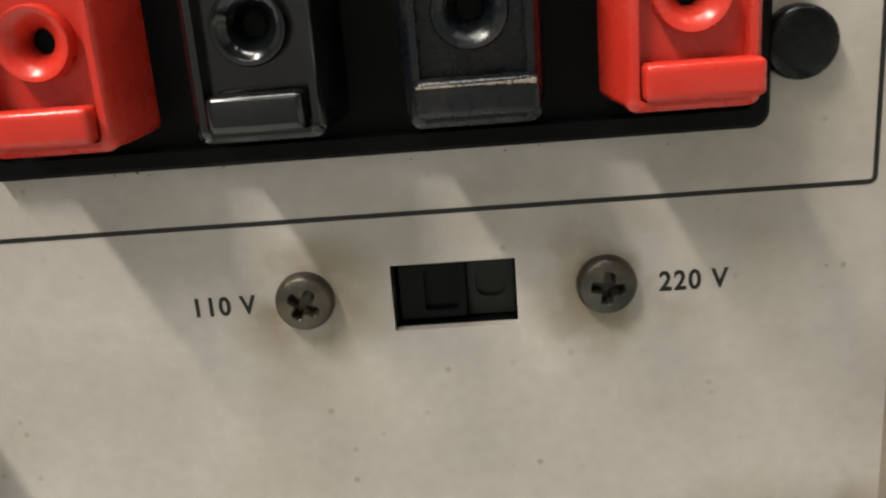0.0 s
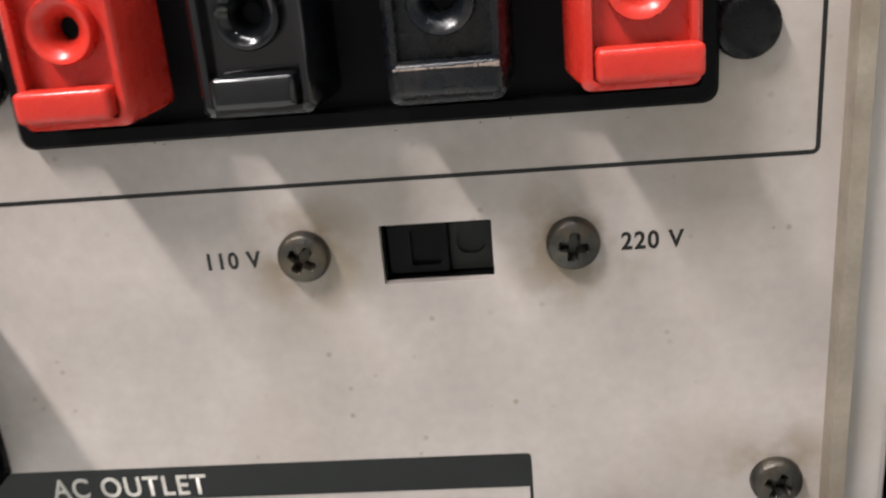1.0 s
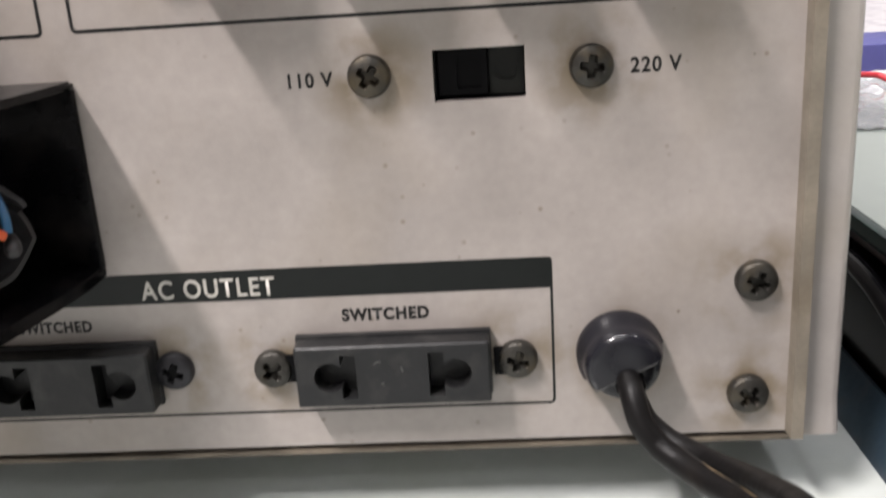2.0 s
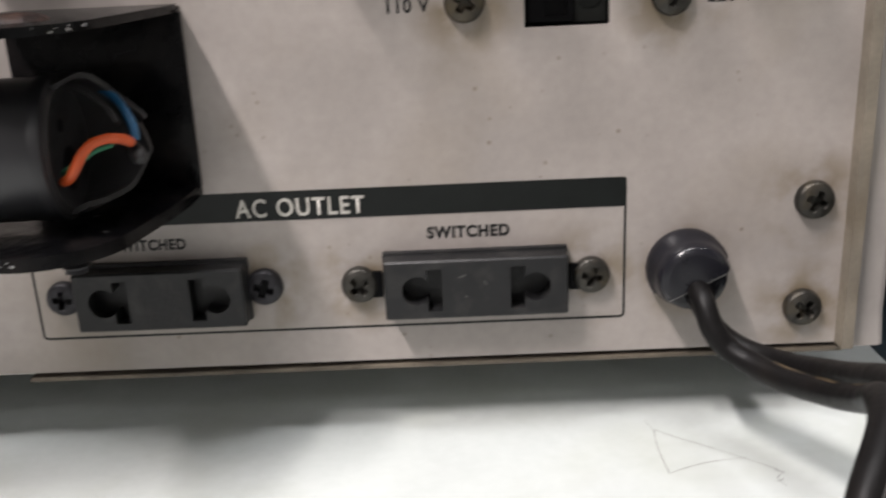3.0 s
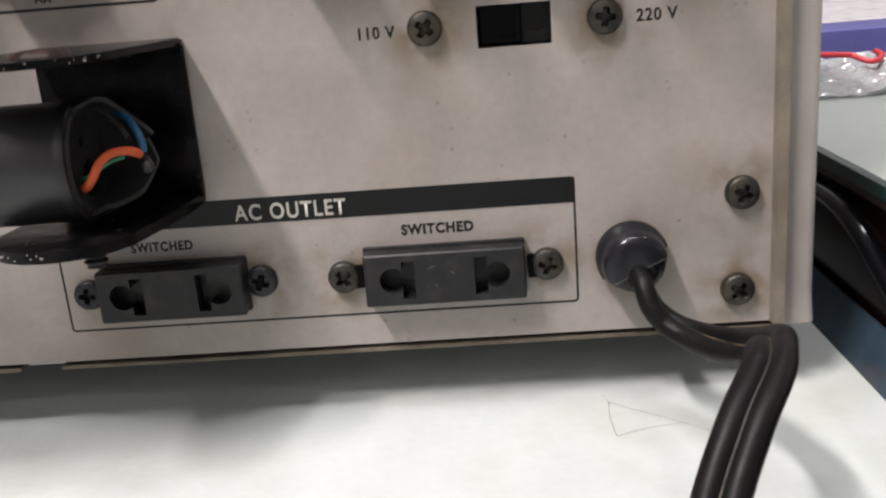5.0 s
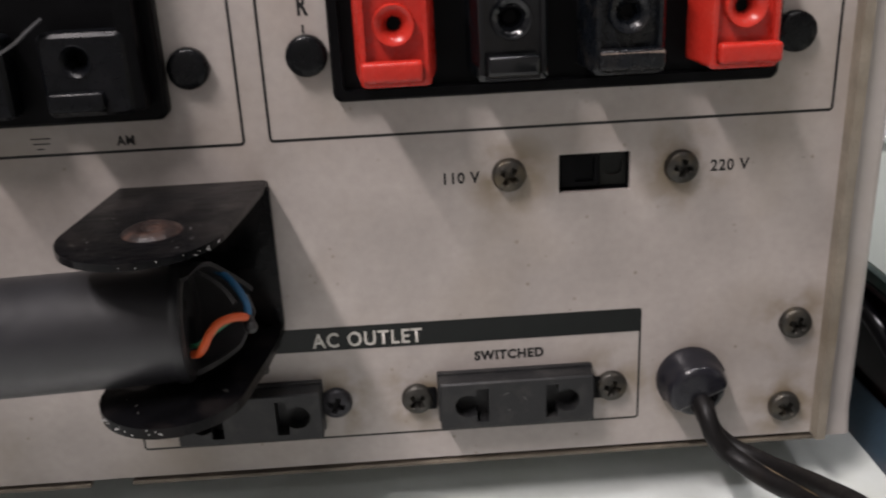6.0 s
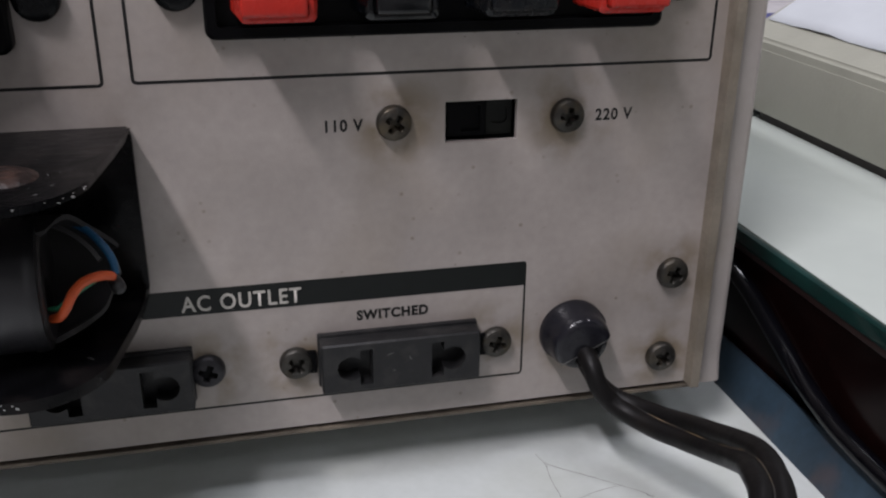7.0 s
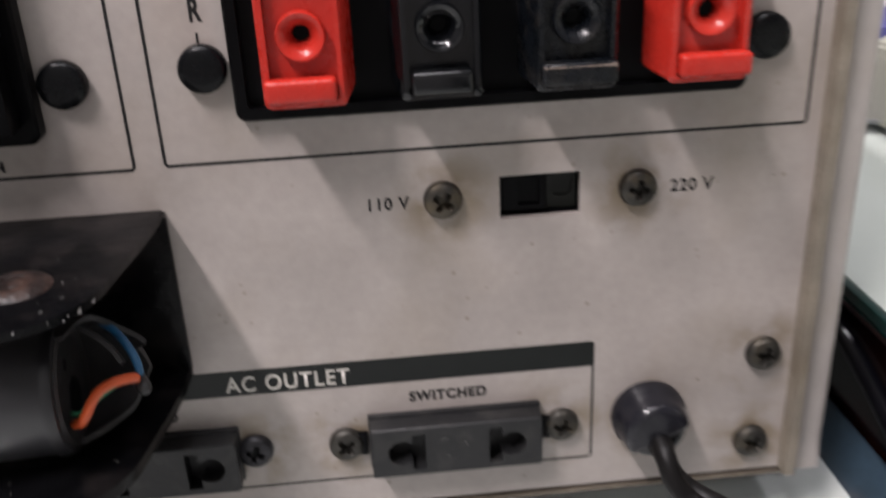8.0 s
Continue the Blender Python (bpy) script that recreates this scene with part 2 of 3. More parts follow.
def plate(outer, holes=(), y0=0.0, y1=0.1, hole_depth=None, bevel=0.0, floor=True):
    """A slab whose face looks to -y, at y0, back at y1, with holes that go hole_depth deep (or right through)."""
    bm = bmesh.new()
    loops = []
    front = [outer]
    if bevel:
        c = Vector((sum(p[0] for p in outer) / len(outer), sum(p[1] for p in outer) / len(outer)))
        w = max(abs(p[0] - c.x) for p in outer)
        h = max(abs(p[1] - c.y) for p in outer)
        front = [[(c.x + (p[0] - c.x) * (w - bevel) / w, c.y + (p[1] - c.y) * (h - bevel) / h) for p in outer]]
    for pts in (*front, *holes):
        vs = [bm.verts.new((x, y0, z)) for x, z in pts]
        es = [bm.edges.new((vs[i], vs[(i + 1) % len(vs)])) for i in range(len(vs))]
        loops.append((vs, es))
    bmesh.ops.triangle_fill(bm, use_beauty=True, use_dissolve=False, edges=[e for _, es in loops for e in es], normal=(0, -1, 0))

    def wall(vs, pts, y):
        ws = [bm.verts.new((x, y, z)) for x, z in pts]
        for i in range(len(vs)):
            j = (i + 1) % len(vs)
            bm.faces.new((vs[i], vs[j], ws[j], ws[i]))
        return ws

    vs = loops[0][0]
    if bevel:
        vs = wall(vs, outer, y0 + bevel)
    vs = wall(vs, outer, y1)
    if hole_depth is not None or not holes:
        bm.faces.new(vs)
    for (vs, _), pts in zip(loops[1:], holes):
        ws = wall(vs, pts, y1 if hole_depth is None else y0 + hole_depth)
        if floor and hole_depth is not None:
            bm.faces.new(ws)
    return bm


def lathe(profile, seg=32, cx=0.0, cz=0.0, bm=None):
    """Profile of (radius, y) spun round the y axis through (cx, cz)."""
    bm2 = bmesh.new()
    rings = []
    for r, y in profile:
        if r < 1e-4:
            rings.append([bm2.verts.new((cx, y, cz))])
        else:
            rings.append([bm2.verts.new((cx + r * math.cos(math.tau * k / seg), y, cz + r * math.sin(math.tau * k / seg))) for k in range(seg)])
    for a, b in zip(rings, rings[1:]):
        for k in range(seg):
            q = [a[k % len(a)], a[(k + 1) % len(a)], b[(k + 1) % len(b)], b[k % len(b)]]
            q = list(dict.fromkeys(q))
            if len(q) > 2:
                bm2.faces.new(q)
    return join(bm, bm2)


def spline(points, per=10):
    pts = [Vector(p) for p in points]
    pts = [pts[0] * 2 - pts[1]] + pts + [pts[-1] * 2 - pts[-2]]
    out = []
    for i in range(1, len(pts) - 2):
        a, b, c, d = pts[i - 1 : i + 3]
        for k in range(per):
            t = k / per
            out.append(0.5 * (2 * b + (c - a) * t + (2 * a - 5 * b + 4 * c - d) * t * t + (3 * b - a - 3 * c + d) * t**3))
    return out + [pts[-2]]


def sweep(points, section, per=10, twist=None, side=(1, 0, 0), caps=True, scales=None):
    """A cross-section, in (side, up), carried along a smooth path; twist: degrees at each given point."""
    path = spline(points, per)
    bm = bmesh.new()
    rings = []
    s = Vector(side)
    for i, p in enumerate(path):
        d = (path[min(i + 1, len(path) - 1)] - path[max(i - 1, 0)]).normalized()
        s = (s - d * s.dot(d)).normalized()
        u = s.cross(d)
        a = 0.0
        if twist:
            f = min(i / per, len(twist) - 1.001)
            k = int(f)
            a = radians(twist[k] + (twist[k + 1] - twist[k]) * (f - k))
        ca, sa = math.cos(a), math.sin(a)
        rings.append([bm.verts.new(p + s * (x * ca - y * sa) + u * (x * sa + y * ca)) for x, y in section])
    n = len(section)
    for a, b in zip(rings, rings[1:]):
        for k in range(n):
            bm.faces.new((a[k], a[(k + 1) % n], b[(k + 1) % n], b[k]))
    if caps:
        bm.faces.new(rings[0])
        bm.faces.new(rings[-1])
    return bm


def circle(r, n=14, cx=0.0, cy=0.0):
    return [(cx + r * math.cos(math.tau * k / n), cy + r * math.sin(math.tau * k / n)) for k in range(n)]


def lettering(name, text, x0, x1, z0, z1, mat, parent, weight=0.012, y=-0.004):
    """Printed words, fitted to a rectangle on the panel."""
    cu = bpy.data.curves.new("tmp", "FONT")
    cu.body, cu.size, cu.offset, cu.space_character = text, 1.0, weight, 1.14
    ob = new("tmp", cu)
    me = bpy.data.meshes.new_from_object(ob.evaluated_get(bpy.context.evaluated_depsgraph_get()))
    bpy.data.objects.remove(ob)
    bm = bmesh.new()
    bm.from_mesh(me)
    bpy.data.meshes.remove(me)
    xs, ys = [v.co.x for v in bm.verts], [v.co.y for v in bm.verts]
    for v in bm.verts:
        v.co = Vector((x0 + (v.co.x - min(xs)) / (max(xs) - min(xs)) * (x1 - x0), y, z0 + (v.co.y - min(ys)) / (max(ys) - min(ys)) * (z1 - z0)))
    return part(name, bm, mat, parent, smooth=0)


def border(x0, x1, z0, z1, r, w, parent, mat):
    """A printed line round a field of the panel."""
    bm = bmesh.new()
    a = [bm.verts.new((x, -0.003, z)) for x, z in rr(x0, x1, z0, z1, r, 6)]
    b = [bm.verts.new((x, -0.003, z)) for x, z in rr(x0 + w, x1 - w, z0 + w, z1 - w, max(r - w, 0.02), 6)]
    for k in range(len(a)):
        j = (k + 1) % len(a)
        bm.faces.new((a[k], a[j], b[j], b[k]))
    return part("printed_border", bm, mat, parent, smooth=0)


# ---- the room ----
def slab(name, lo, hi, mat, label):
    ob = part(name, box(lo[0], hi[0], lo[1], hi[1], lo[2], hi[2]), mat, smooth=0)
    return tagged(ob, label, name.split("_")[0], kind="structure")


slab("floor", (-210, -230, -85), (210, 230, -75), FLOOR, "plain grey-brown floor of the workroom")
slab("ceiling", (-210, -230, 180), (210, 230, 190), DIMWALL, "plain unseen ceiling of the workroom, grey to limit bounce")
slab("wall_north", (-210, 220, -75), (210, 230, 180), BOUNCEWALL, "plain unseen painted wall behind the bench, pale to brighten the glass")
slab("wall_south", (-210, -230, -75), (210, -220, 180), FRONTBOUNCE, "plain unseen painted wall facing the bench, toned for front bounce")
slab("wall_west", (-210, -220, -75), (-200, 220, 180), DIMWALL, "plain unseen painted wall at one end, grey to limit bounce")
slab("wall_east", (200, -220, -75), (210, 220, 180), BOUNCEWALL, "plain unseen painted wall at the other end, pale to brighten the glass")

# ---- the bench ----
bench = thing("workbench", (-50, 0, -75), "workbench with a white laminate top, smudges and mottled reflections in its colour", "bench")
part("benchtop", box(-110, 5.2, -23, 60, -2.5, 0, 0.05), BENCH, bench)
part("edging", sweep([(5.5, -23, 0), (5.5, 0, 0), (5.5, 60, 0)], [(-0.3, -2.5), (0.26, -2.5), (0.26, 0.74), (0.18, 0.76), (-0.3, 0.02)], 4), EDGING, bench, "worn bluish-brown edging strip")
for lx, ly in ((-105, -19), (-105, 55), (0, -19), (0, 55)):
    part("leg", box(lx - 2.5, lx + 2.5, ly - 2.5, ly + 2.5, -75, -2.5, 0.3), STEEL, bench)


def stroke(a, b, w, bend=0.0):
    n = 14
    pts = []
    for k in range(n + 1):
        t = k / n
        off = bend * math.sin(math.pi * t) + 0.012 * noise.noise((a[0] * 3 + 5 * t, a[1], 0))
        pts.append((a[0] + (b[0] - a[0]) * t + off * (b[1] - a[1]), a[1] + (b[1] - a[1]) * t - off * (b[0] - a[0])))
    bm = bmesh.new()
    d = Vector((b[1] - a[1], a[0] - b[0])).normalized()
    rows = []
    for x, y in pts:
        h = 1.5 * w * (0.55 + 0.6 * abs(noise.noise((x * 9, y * 9, 3))))
        rows.append((bm.verts.new((x - d.x * h, y - d.y * h, 0.004)), bm.verts.new((x + d.x * h, y + d.y * h, 0.004))))
    for p, q in zip(rows, rows[1:]):
        bm.faces.new((p[0], p[1], q[1], q[0]))
    return bm


for a, b, w, bend in (((0.3, -0.1), (0.39, -0.45), 0.006, 0), ((0.39, -0.41), (0.35, -1.77), 0.008, 0.02), ((0.35, -1.77), (1.62, -1.4), 0.006, -0.06),
                      ((0.39, -0.45), (1.2, -1.1), 0.009, 0.0), ((1.2, -1.1), (1.98, -1.75), 0.006, 0.0), ((1.85, -2.1), (2.0, -2.0), 0.007, 0.1),
                      ((1.95, -1.75), (2.06, -1.85), 0.012, 0.2), ((2.06, -1.85), (1.98, -2.2), 0.007, 0.3)):
    part("pencil_line", stroke(a, b, w, bend), PENCIL, bench, smooth=0)

# ---- the amplifier ----
amp = thing("amplifier", (-17, 16, 0), "beige metal audio amplifier standing on the white bench, back panel outward", "amplifier")
part("back_panel", plate([(-38, 1.26), (3.42, 1.26), (3.42, 14.4), (-38, 14.4)], [rr(-1.588, -0.325, 6.54, 7.247, 0.015, 2), rr(-5.3, 2.02, 8.5, 12.52, 0.1, 3)], 0, 0.12), PANEL, amp, "aged beige painted steel panel", smooth=0)
part("panel_fold", sweep([(0, 0, 1.26), (0, 0, 8), (0, 0, 14.4)], [(3.42, 0.0), (3.45, 0.008), (3.48, 0.04), (3.49, 0.2), (3.6, 0.21), (3.6, 0.3), (3.42, 0.3)], 2), GROOVE, amp, "darker brown panel edge", smooth=20)
fleck_hem = random.Random(12)
# the cover's folded rear hem and its sides
hem = bmesh.new()
prof = [(3.58, 0.34), (3.58, 0.0), (3.592, -0.028), (3.62, -0.04), (3.65, -0.041), (4.05, -0.036), (4.09, -0.032), (4.15, -0.008), (4.19, 0.05), (4.2, 0.14), (4.2, 30), (4.1, 30), (4.1, 0.34)]
rows = [[hem.verts.new((x + (0.03 if z < 1.5 else 0), y - (0.03 if z < 1.5 and y < 0.2 else 0), z + (0.1 if z < 1.5 and x < 3.65 else 0))) for x, y in prof] for z in (1.2, 1.75, 7.0, 14.6)]
for a, b in zip(rows, rows[1:]):
    for k in range(len(prof)):
        j = (k + 1) % len(prof)
        hem.faces.new((a[k], a[j], b[j], b[k]))
hem.faces.new(rows[0]), hem.faces.new(rows[-1])
part("cover_side", hem, COVER, amp, "beige cover with a folded rear hem", smooth=0)
for k in range(9):
    bz, bw = 1.3 + 1.35 * k + fleck_hem.uniform(-0.5, 0.5), fleck_hem.uniform(0.03, 0.12)
    part("paint_chip", box(3.565, 3.6, -0.034, 0.02, bz, bz + bw, 0.006), CHIPGREEN, amp)
part("cover_side", box(-38.2, -38.05, 0, 30, 1.04, 14.6, 0.03), COVER, amp)
part("cover_top", box(-38.2, 4.2, 0, 30, 14.62, 14.75, 0.03), COVER, amp)
part("front_panel", box(-38.4, 4.3, 30, 32, 1.0, 14.8, 0.15), BLACK, amp)
# unseen underside is made pale as a reflector for the bench below
part("base_plate", box(-38, 3.55, 0.3, 29, 1.11, 1.17, 0.01), UNDERSIDE, amp, "thin bottom plate, paled to bounce light under the amplifier")
for lip0, lip1 in ((-9.95, 3.55), (-38, -10.75)):
    part("bottom_lip", box(lip0, lip1, -0.02, 0.296, 1.105, 1.175, 0.012), LIP, amp, "brownish worn front edge")
# black infill puts the shade of the seam under the panel into colour
part("inner_chassis", box(-37.8, 3.3, 0.35, 29, 1.175, 6.2), BLACK, amp)
for fx, fy in ((-34, 9), (0, 9.5), (-34, 27), (0, 27)):
    part("foot", box(fx - 1.2, fx + 1.2, fy - 1.2, fy + 1.2, 0, 1.11, 0.15), BLACK, amp)

# printing
border(-6.55, 3.2, 7.755, 13.6, 0.09, 0.05, amp, INK)
border(-16.0, -6.95, 7.735, 13.6, 0.09, 0.05, amp, INK)
border(-9.6, -0.035, 1.85, 4.215, 0.09, 0.04, amp, STRIPE)
part("printed_stripe", plate(rr(-9.59, -0.039, 3.74, 4.213, 0.05, 4), (), -0.006, -0.002), STRIPE, amp, "dark printed stripe", smooth=0)
lettering("lettering", "AC OUTLET", -6.19, -4.15, 3.80, 4.10, CREAM, amp, 0.018, -0.009)
lettering("lettering", "SWITCHED", -3.19, -1.88, 3.33, 3.535, INK, amp, 0.048)
lettering("lettering", "SWITCHED", -8.2, -7.04, 3.325, 3.515, INK, amp, 0.044)
lettering("lettering", "110 V", -3.61, -2.98, 6.83, 7.04, INK, amp, 0.032)
lettering("lettering", "220 V", 1.1, 1.79, 6.79, 7.005, INK, amp, 0.028)
lettering("lettering", "AM", -9.1, -8.8, 7.86, 8.03, INK, amp, 0.04)
lettering("lettering", "R", -5.86, -5.68, 9.84, 10.18, INK, amp, 0.04)
part("printed_mark", plate(rr(-5.81, -5.775, 9.55, 9.7, 0.008, 2), (), -0.005, -0.002), INK, amp, smooth=0)
for gx0, gx1, gz in ((-10.52, -10.18, 8.04), (-10.49, -10.21, 7.95), (-10.44, -10.31, 7.86)):
    part("printed_mark", plate(rr(gx0, gx1, gz, gz + 0.022, 0.008, 2), (), -0.005, -0.002), INK, amp, smooth=0)


# screws with a pressed cross recess
def screw_mesh(r=0.3, h=0.2):
    bm = bmesh.new()
    seg, nr = 96, 26
    rings = []
    for i in range(nr + 1):
        rad = r * i / nr
        ring = []
        for k in range(seg if i else 1):
            a = math.tau * k / seg
            x, z = rad * math.cos(a), rad * math.sin(a)
            y = -h * (1 - 0.35 * (rad / r) ** 2.2) + (0.06 * max(0, (rad / r - 0.88) / 0.12) ** 2)
            dd = min(abs(x), abs(z)) - 0.046 - 0.03 * max(0, 1 - rad / 0.09)
            if rad < 0.165:
                y += 0.16 * max(0.0, min(1.0, 0.5 - dd / 0.02)) * max(0.0, min(1.0, (0.165 - rad) / 0.03))
            ring.append(bm.verts.new((x, y, z)))
        rings.append(ring)
    rings.append([bm.verts.new((r * math.cos(math.tau * k / seg), 0.0, r * math.sin(math.tau * k / seg))) for k in range(seg)])
    for a, b in zip(rings, rings[1:]):
        for k in range(seg):
            q = list(dict.fromkeys([a[k % len(a)], a[(k + 1) % len(a)], b[(k + 1) % len(b)], b[k % len(b)]]))
            bm.faces.new(q)
    return bm


first = {}
for sx, sz, turn, mat, sc in ((-2.47, 6.95, 35, SCREW, 1), (0.57, 6.92, 8, SCREW, 1), (-4.31, 2.62, 50, SCREW, 1), (-0.59, 2.63, 15, SCREW, 1),
                              (-9.11, 2.59, 5, DARKSCREW, 0.95), (-5.85, 2.65, 20, DARKSCREW, 1), (2.89, 3.72, 25, SCREW, 1.02), (2.83, 1.92, 40, SCREW, 1.02)):
    at = Matrix.Translation((sx, 0, sz)) @ pose(0, 0, 0, 0, turn, 0) @ Matrix.Diagonal((sc, 1, sc, 1))
    if mat.name in first:
        place("screw", first[mat.name].data, amp, "", at)
    else:
        first[mat.name] = part("screw", screw_mesh(), mat, amp, "", at, smooth=50)

# voltage selector behind its opening
sel = part("voltage_selector", join(join(join(box(-1.6, -0.27, 0.5, 0.6, 6.5, 7.31), box(-1.62, -1.56, 0.12, 0.6, 6.5, 7.31)), box(-0.31, -0.26, 0.12, 0.6, 6.5, 7.31)),
           join(box(-1.6, -0.27, 0.12, 0.6, 7.27, 7.33), box(-1.6, -0.27, 0.12, 0.6, 6.48, 6.54))), BLACK, amp, "black recessed slide switch", smooth=0)
part("slider", plate(rr(-1.54, -0.83, 6.58, 7.24, 0.02, 2), [rr(-1.27, -0.93, 6.68, 7.12, 0.02, 2)], 0.17, 0.5, 0.08, 0.02), SLIDER, sel)
part("slider_bed", plate(rr(-0.82, -0.34, 6.57, 7.24, 0.02), [rr(-0.74, -0.42, 6.76, 7.1, 0.12)], 0.27, 0.5, 0.05), BED, sel, "dusty olive-grey switch bed")


# AC outlets
def keyhole(cx, side, zc=2.62):
    """A flat slot merged with a round one on its outer side."""
    a, b = 0.115, 0.35
    rad, off = 0.24, 0.28
    half = math.acos(min(1, (off - a) / rad))
    pts = [(a, -b), (a, b), (-a, b)]
    for k in range(13):
        t = half + (math.tau - 2 * half) * k / 12
        pts.append((-off + rad * math.cos(t), rad * math.sin(t)))
    pts.append((-a, -b))
    return [(cx + side * x, zc + z) for x, z in pts]


def outlet(x0, x1):
    c, w = (x0 + x1) / 2, (x1 - x0) / 2
    k = w / 1.43
    bm = plate(rr(c - w, c + w, 2.14, 3.11, 0.04, 3), [keyhole(c - 0.645 * k, 1), keyhole(c + 0.645 * k, -1)], -0.46, 0.0, 0.44, 0.03)
    box(c - w - 0.03, c + w + 0.02, -0.12, 0.0, 2.11, 3.16, 0.03, 2, bm)
    ob = part("ac_outlet", bm, OUTLET, amp, "dark grey plastic two-pin mains outlet")
    # black plates paint the dark depth of the slots
    for side, cx in ((1, c - 0.645 * k), (-1, c + 0.645 * k)):
        part("contact_well", plate(keyhole(cx, side), (), -0.06, -0.022), BLACK, ob, smooth=0)
    part("mounting_ear", box(c - w - 0.3, c - w - 0.05, -0.1, 0, 2.4, 2.84, 0.03), BLACK, ob)
    part("mounting_ear", box(c + w + 0.05, c + w + 0.3, -0.1, 0, 2.4, 2.84, 0.03), BLACK, ob)
    return ob


right_outlet = outlet(-3.89, -1.0)
for mx, mz, mw, mt in ((-2.66, 2.84, 0.06, -20), (-2.3, 2.72, 0.04, 65), (-2.6, 2.5, 0.025, 10)):
    part("scuff_mark", plate(rr(-mw, mw, -0.008, 0.008, 0.006, 2), (), -0.463, -0.459), SCUFFSEAM, right_outlet, "", Matrix.Translation((mx, 0, mz)) @ pose(0, 0, 0, 0, mt, 0), smooth=0)
outlet(-8.79, -6.1)


# spring terminals
def lever(mat, cx, parent, label, w=1.13, zb=8.77, zt=11.0, yf=-0.95, zh=9.73, tab=(0.07, 0.07), rim=0.11):
    h = w / 2
    bm = plate(rr(cx - h, cx + h, zb, zt, 0.1, 4), [rr(cx - h + rim, cx + h - rim, zb + 0.09, zt - 0.25, 0.05, 3)], yf, 1.4, 0.2, 0.05, floor=False)
    join(bm, plate(rr(cx - h + 0.1, cx + h - 0.1, zb + 0.08, zt - 0.24, 0.05, 3), [circle(0.27, 24, cx, zh)], yf + 0.17, yf + 0.3, None))
    lathe([(0.33, yf + 0.18), (0.33, yf + 0.03), (0.315, yf - 0.0), (0.285, yf + 0.005), (0.25, yf + 0.025), (0.2, yf + 0.07), (0.155, yf + 0.13), (0.115, yf + 0.22), (0.11, yf + 0.74), (0, yf + 0.74)], 32, cx, zh, bm)
    box(cx - h + tab[0], cx + h - tab[1], yf - 0.16, yf + 0.12, zb + 0.1, zb + 0.42, 0.07, 3, bm)
    # black disc stands in for the unlit depth of the funnel
    part("wire_hole", lathe([(0, yf + 0.32), (0.108, yf + 0.32), (0.108, yf + 0.5)], 20, cx, zh), BLACK, parent)
    for v in bm.verts:
        if abs(v.co.x - cx) > h - 0.06:
            v.co.x = cx + (v.co.x - cx) * (1 + 0.85 * min(0.8, max(0.0, v.co.y - yf - 0.06)) / 1.5)
    return part("lever", bm, mat, parent, label, smooth=40)


term = part("speaker_terminal", plate(rr(-5.38, 2.1, 8.42, 12.6, 0.16, 5), [rr(-5.2, 1.93, 8.6, 12.42, 0.08, 4)], -0.2, -0.002, 1.7, 0.04), BLACK, amp, "black plastic spring-clip speaker terminal", smooth=30)
fleck = random.Random(8)
for k in range(16):
    fx, fz, fw = fleck.uniform(-4.6, 2.0), 8.41 - abs(fleck.gauss(0, 0.06)), fleck.uniform(0.004, 0.015)
    part("dirt_fleck", plate(rr(-fw, fw, -0.007, 0.007, 0.005, 2), (), -0.005, -0.001), RUST, amp, "", Matrix.Translation((fx, 0, fz)) @ pose(0, 0, 0, 0, fleck.uniform(-60, 60), 0), smooth=0)
for cx, mat, label, tab in ((-4.31, RED, "bright red spring lever", (0.02, 0.14)), (-2.47, GREYBLACK, "glossy black spring lever", (0.15, 0.15)),
                            (-0.62, WORN, "scuffed black spring lever", (0.06, 0.02)), (1.22, RED, "bright red spring lever", (0.13, 0.0))):
    lever(mat, cx, term, label, tab=tab)
worn_rng = random.Random(21)
for k in range(15):
    wx, wl = -1.08 + 0.068 * k, worn_rng.uniform(0.02, 0.045)
    wh = worn_rng.uniform(0.005, 0.012) * (2.2 if k > 10 else 1)
    part("scuff", box(wx - wl, wx + wl, -1.118, -1.085, 9.14 - wh, 9.14 + wh, 0.004), PALEWEAR, term, "pale scuffed edge")
am = part("aerial_terminal", plate(rr(-15.2, -8.1, 8.32, 12.6, 0.16, 5), (), -0.3, 0.0, None, 0.05), BLACK, amp, "black plastic spring-clip aerial terminal", smooth=30)
part("divider", box(-8.6, -8.3, -0.75, -0.2, 8.6, 12.3, 0.05), BLACK, am)
for cx in (-9.15, -11.05, -12.95):
    bm = plate(rr(cx - 0.68, cx + 0.68, 8.55, 9.85, 0.1, 4), [circle(0.25, 24, cx - 0.12, 9.42)], -0.8, -0.1, 0.6, 0.06)
    lathe([(0.27, -0.78), (0.25, -0.815), (0.22, -0.8), (0.12, -0.6), (0.12, -0.3)], 28, cx - 0.12, 9.42, bm)
    box(cx - 0.62, cx + 0.25, -0.93, -0.7, 8.63, 8.95, 0.06, 3, bm)
    part("lever", bm, DIMBLACK, am, "black spring lever", smooth=40)
part("spring_clip", sweep([(-9.68, -0.75, 10.08), (-9.84, -0.88, 9.95), (-10.08, -0.92, 9.76), (-10.34, -0.9, 9.62)], [(-0.06, -0.02), (0.06, -0.02), (0.06, 0.02), (-0.06, 0.02)], 6, side=(0, 1, 0)), TINNED, am, "bent tinned metal clip")
for kx, kz in ((2.38, 9.17), (-5.77, 9.2), (-7.72, 9.1), (-15.6, 9.1)):
    part("rivet", lathe([(0, -0.2), (0.2, -0.205), (0.29, -0.195), (0.335, -0.16), (0.345, -0.1), (0.345, 0)], 36, kx, kz), RIVET, amp, smooth=60)

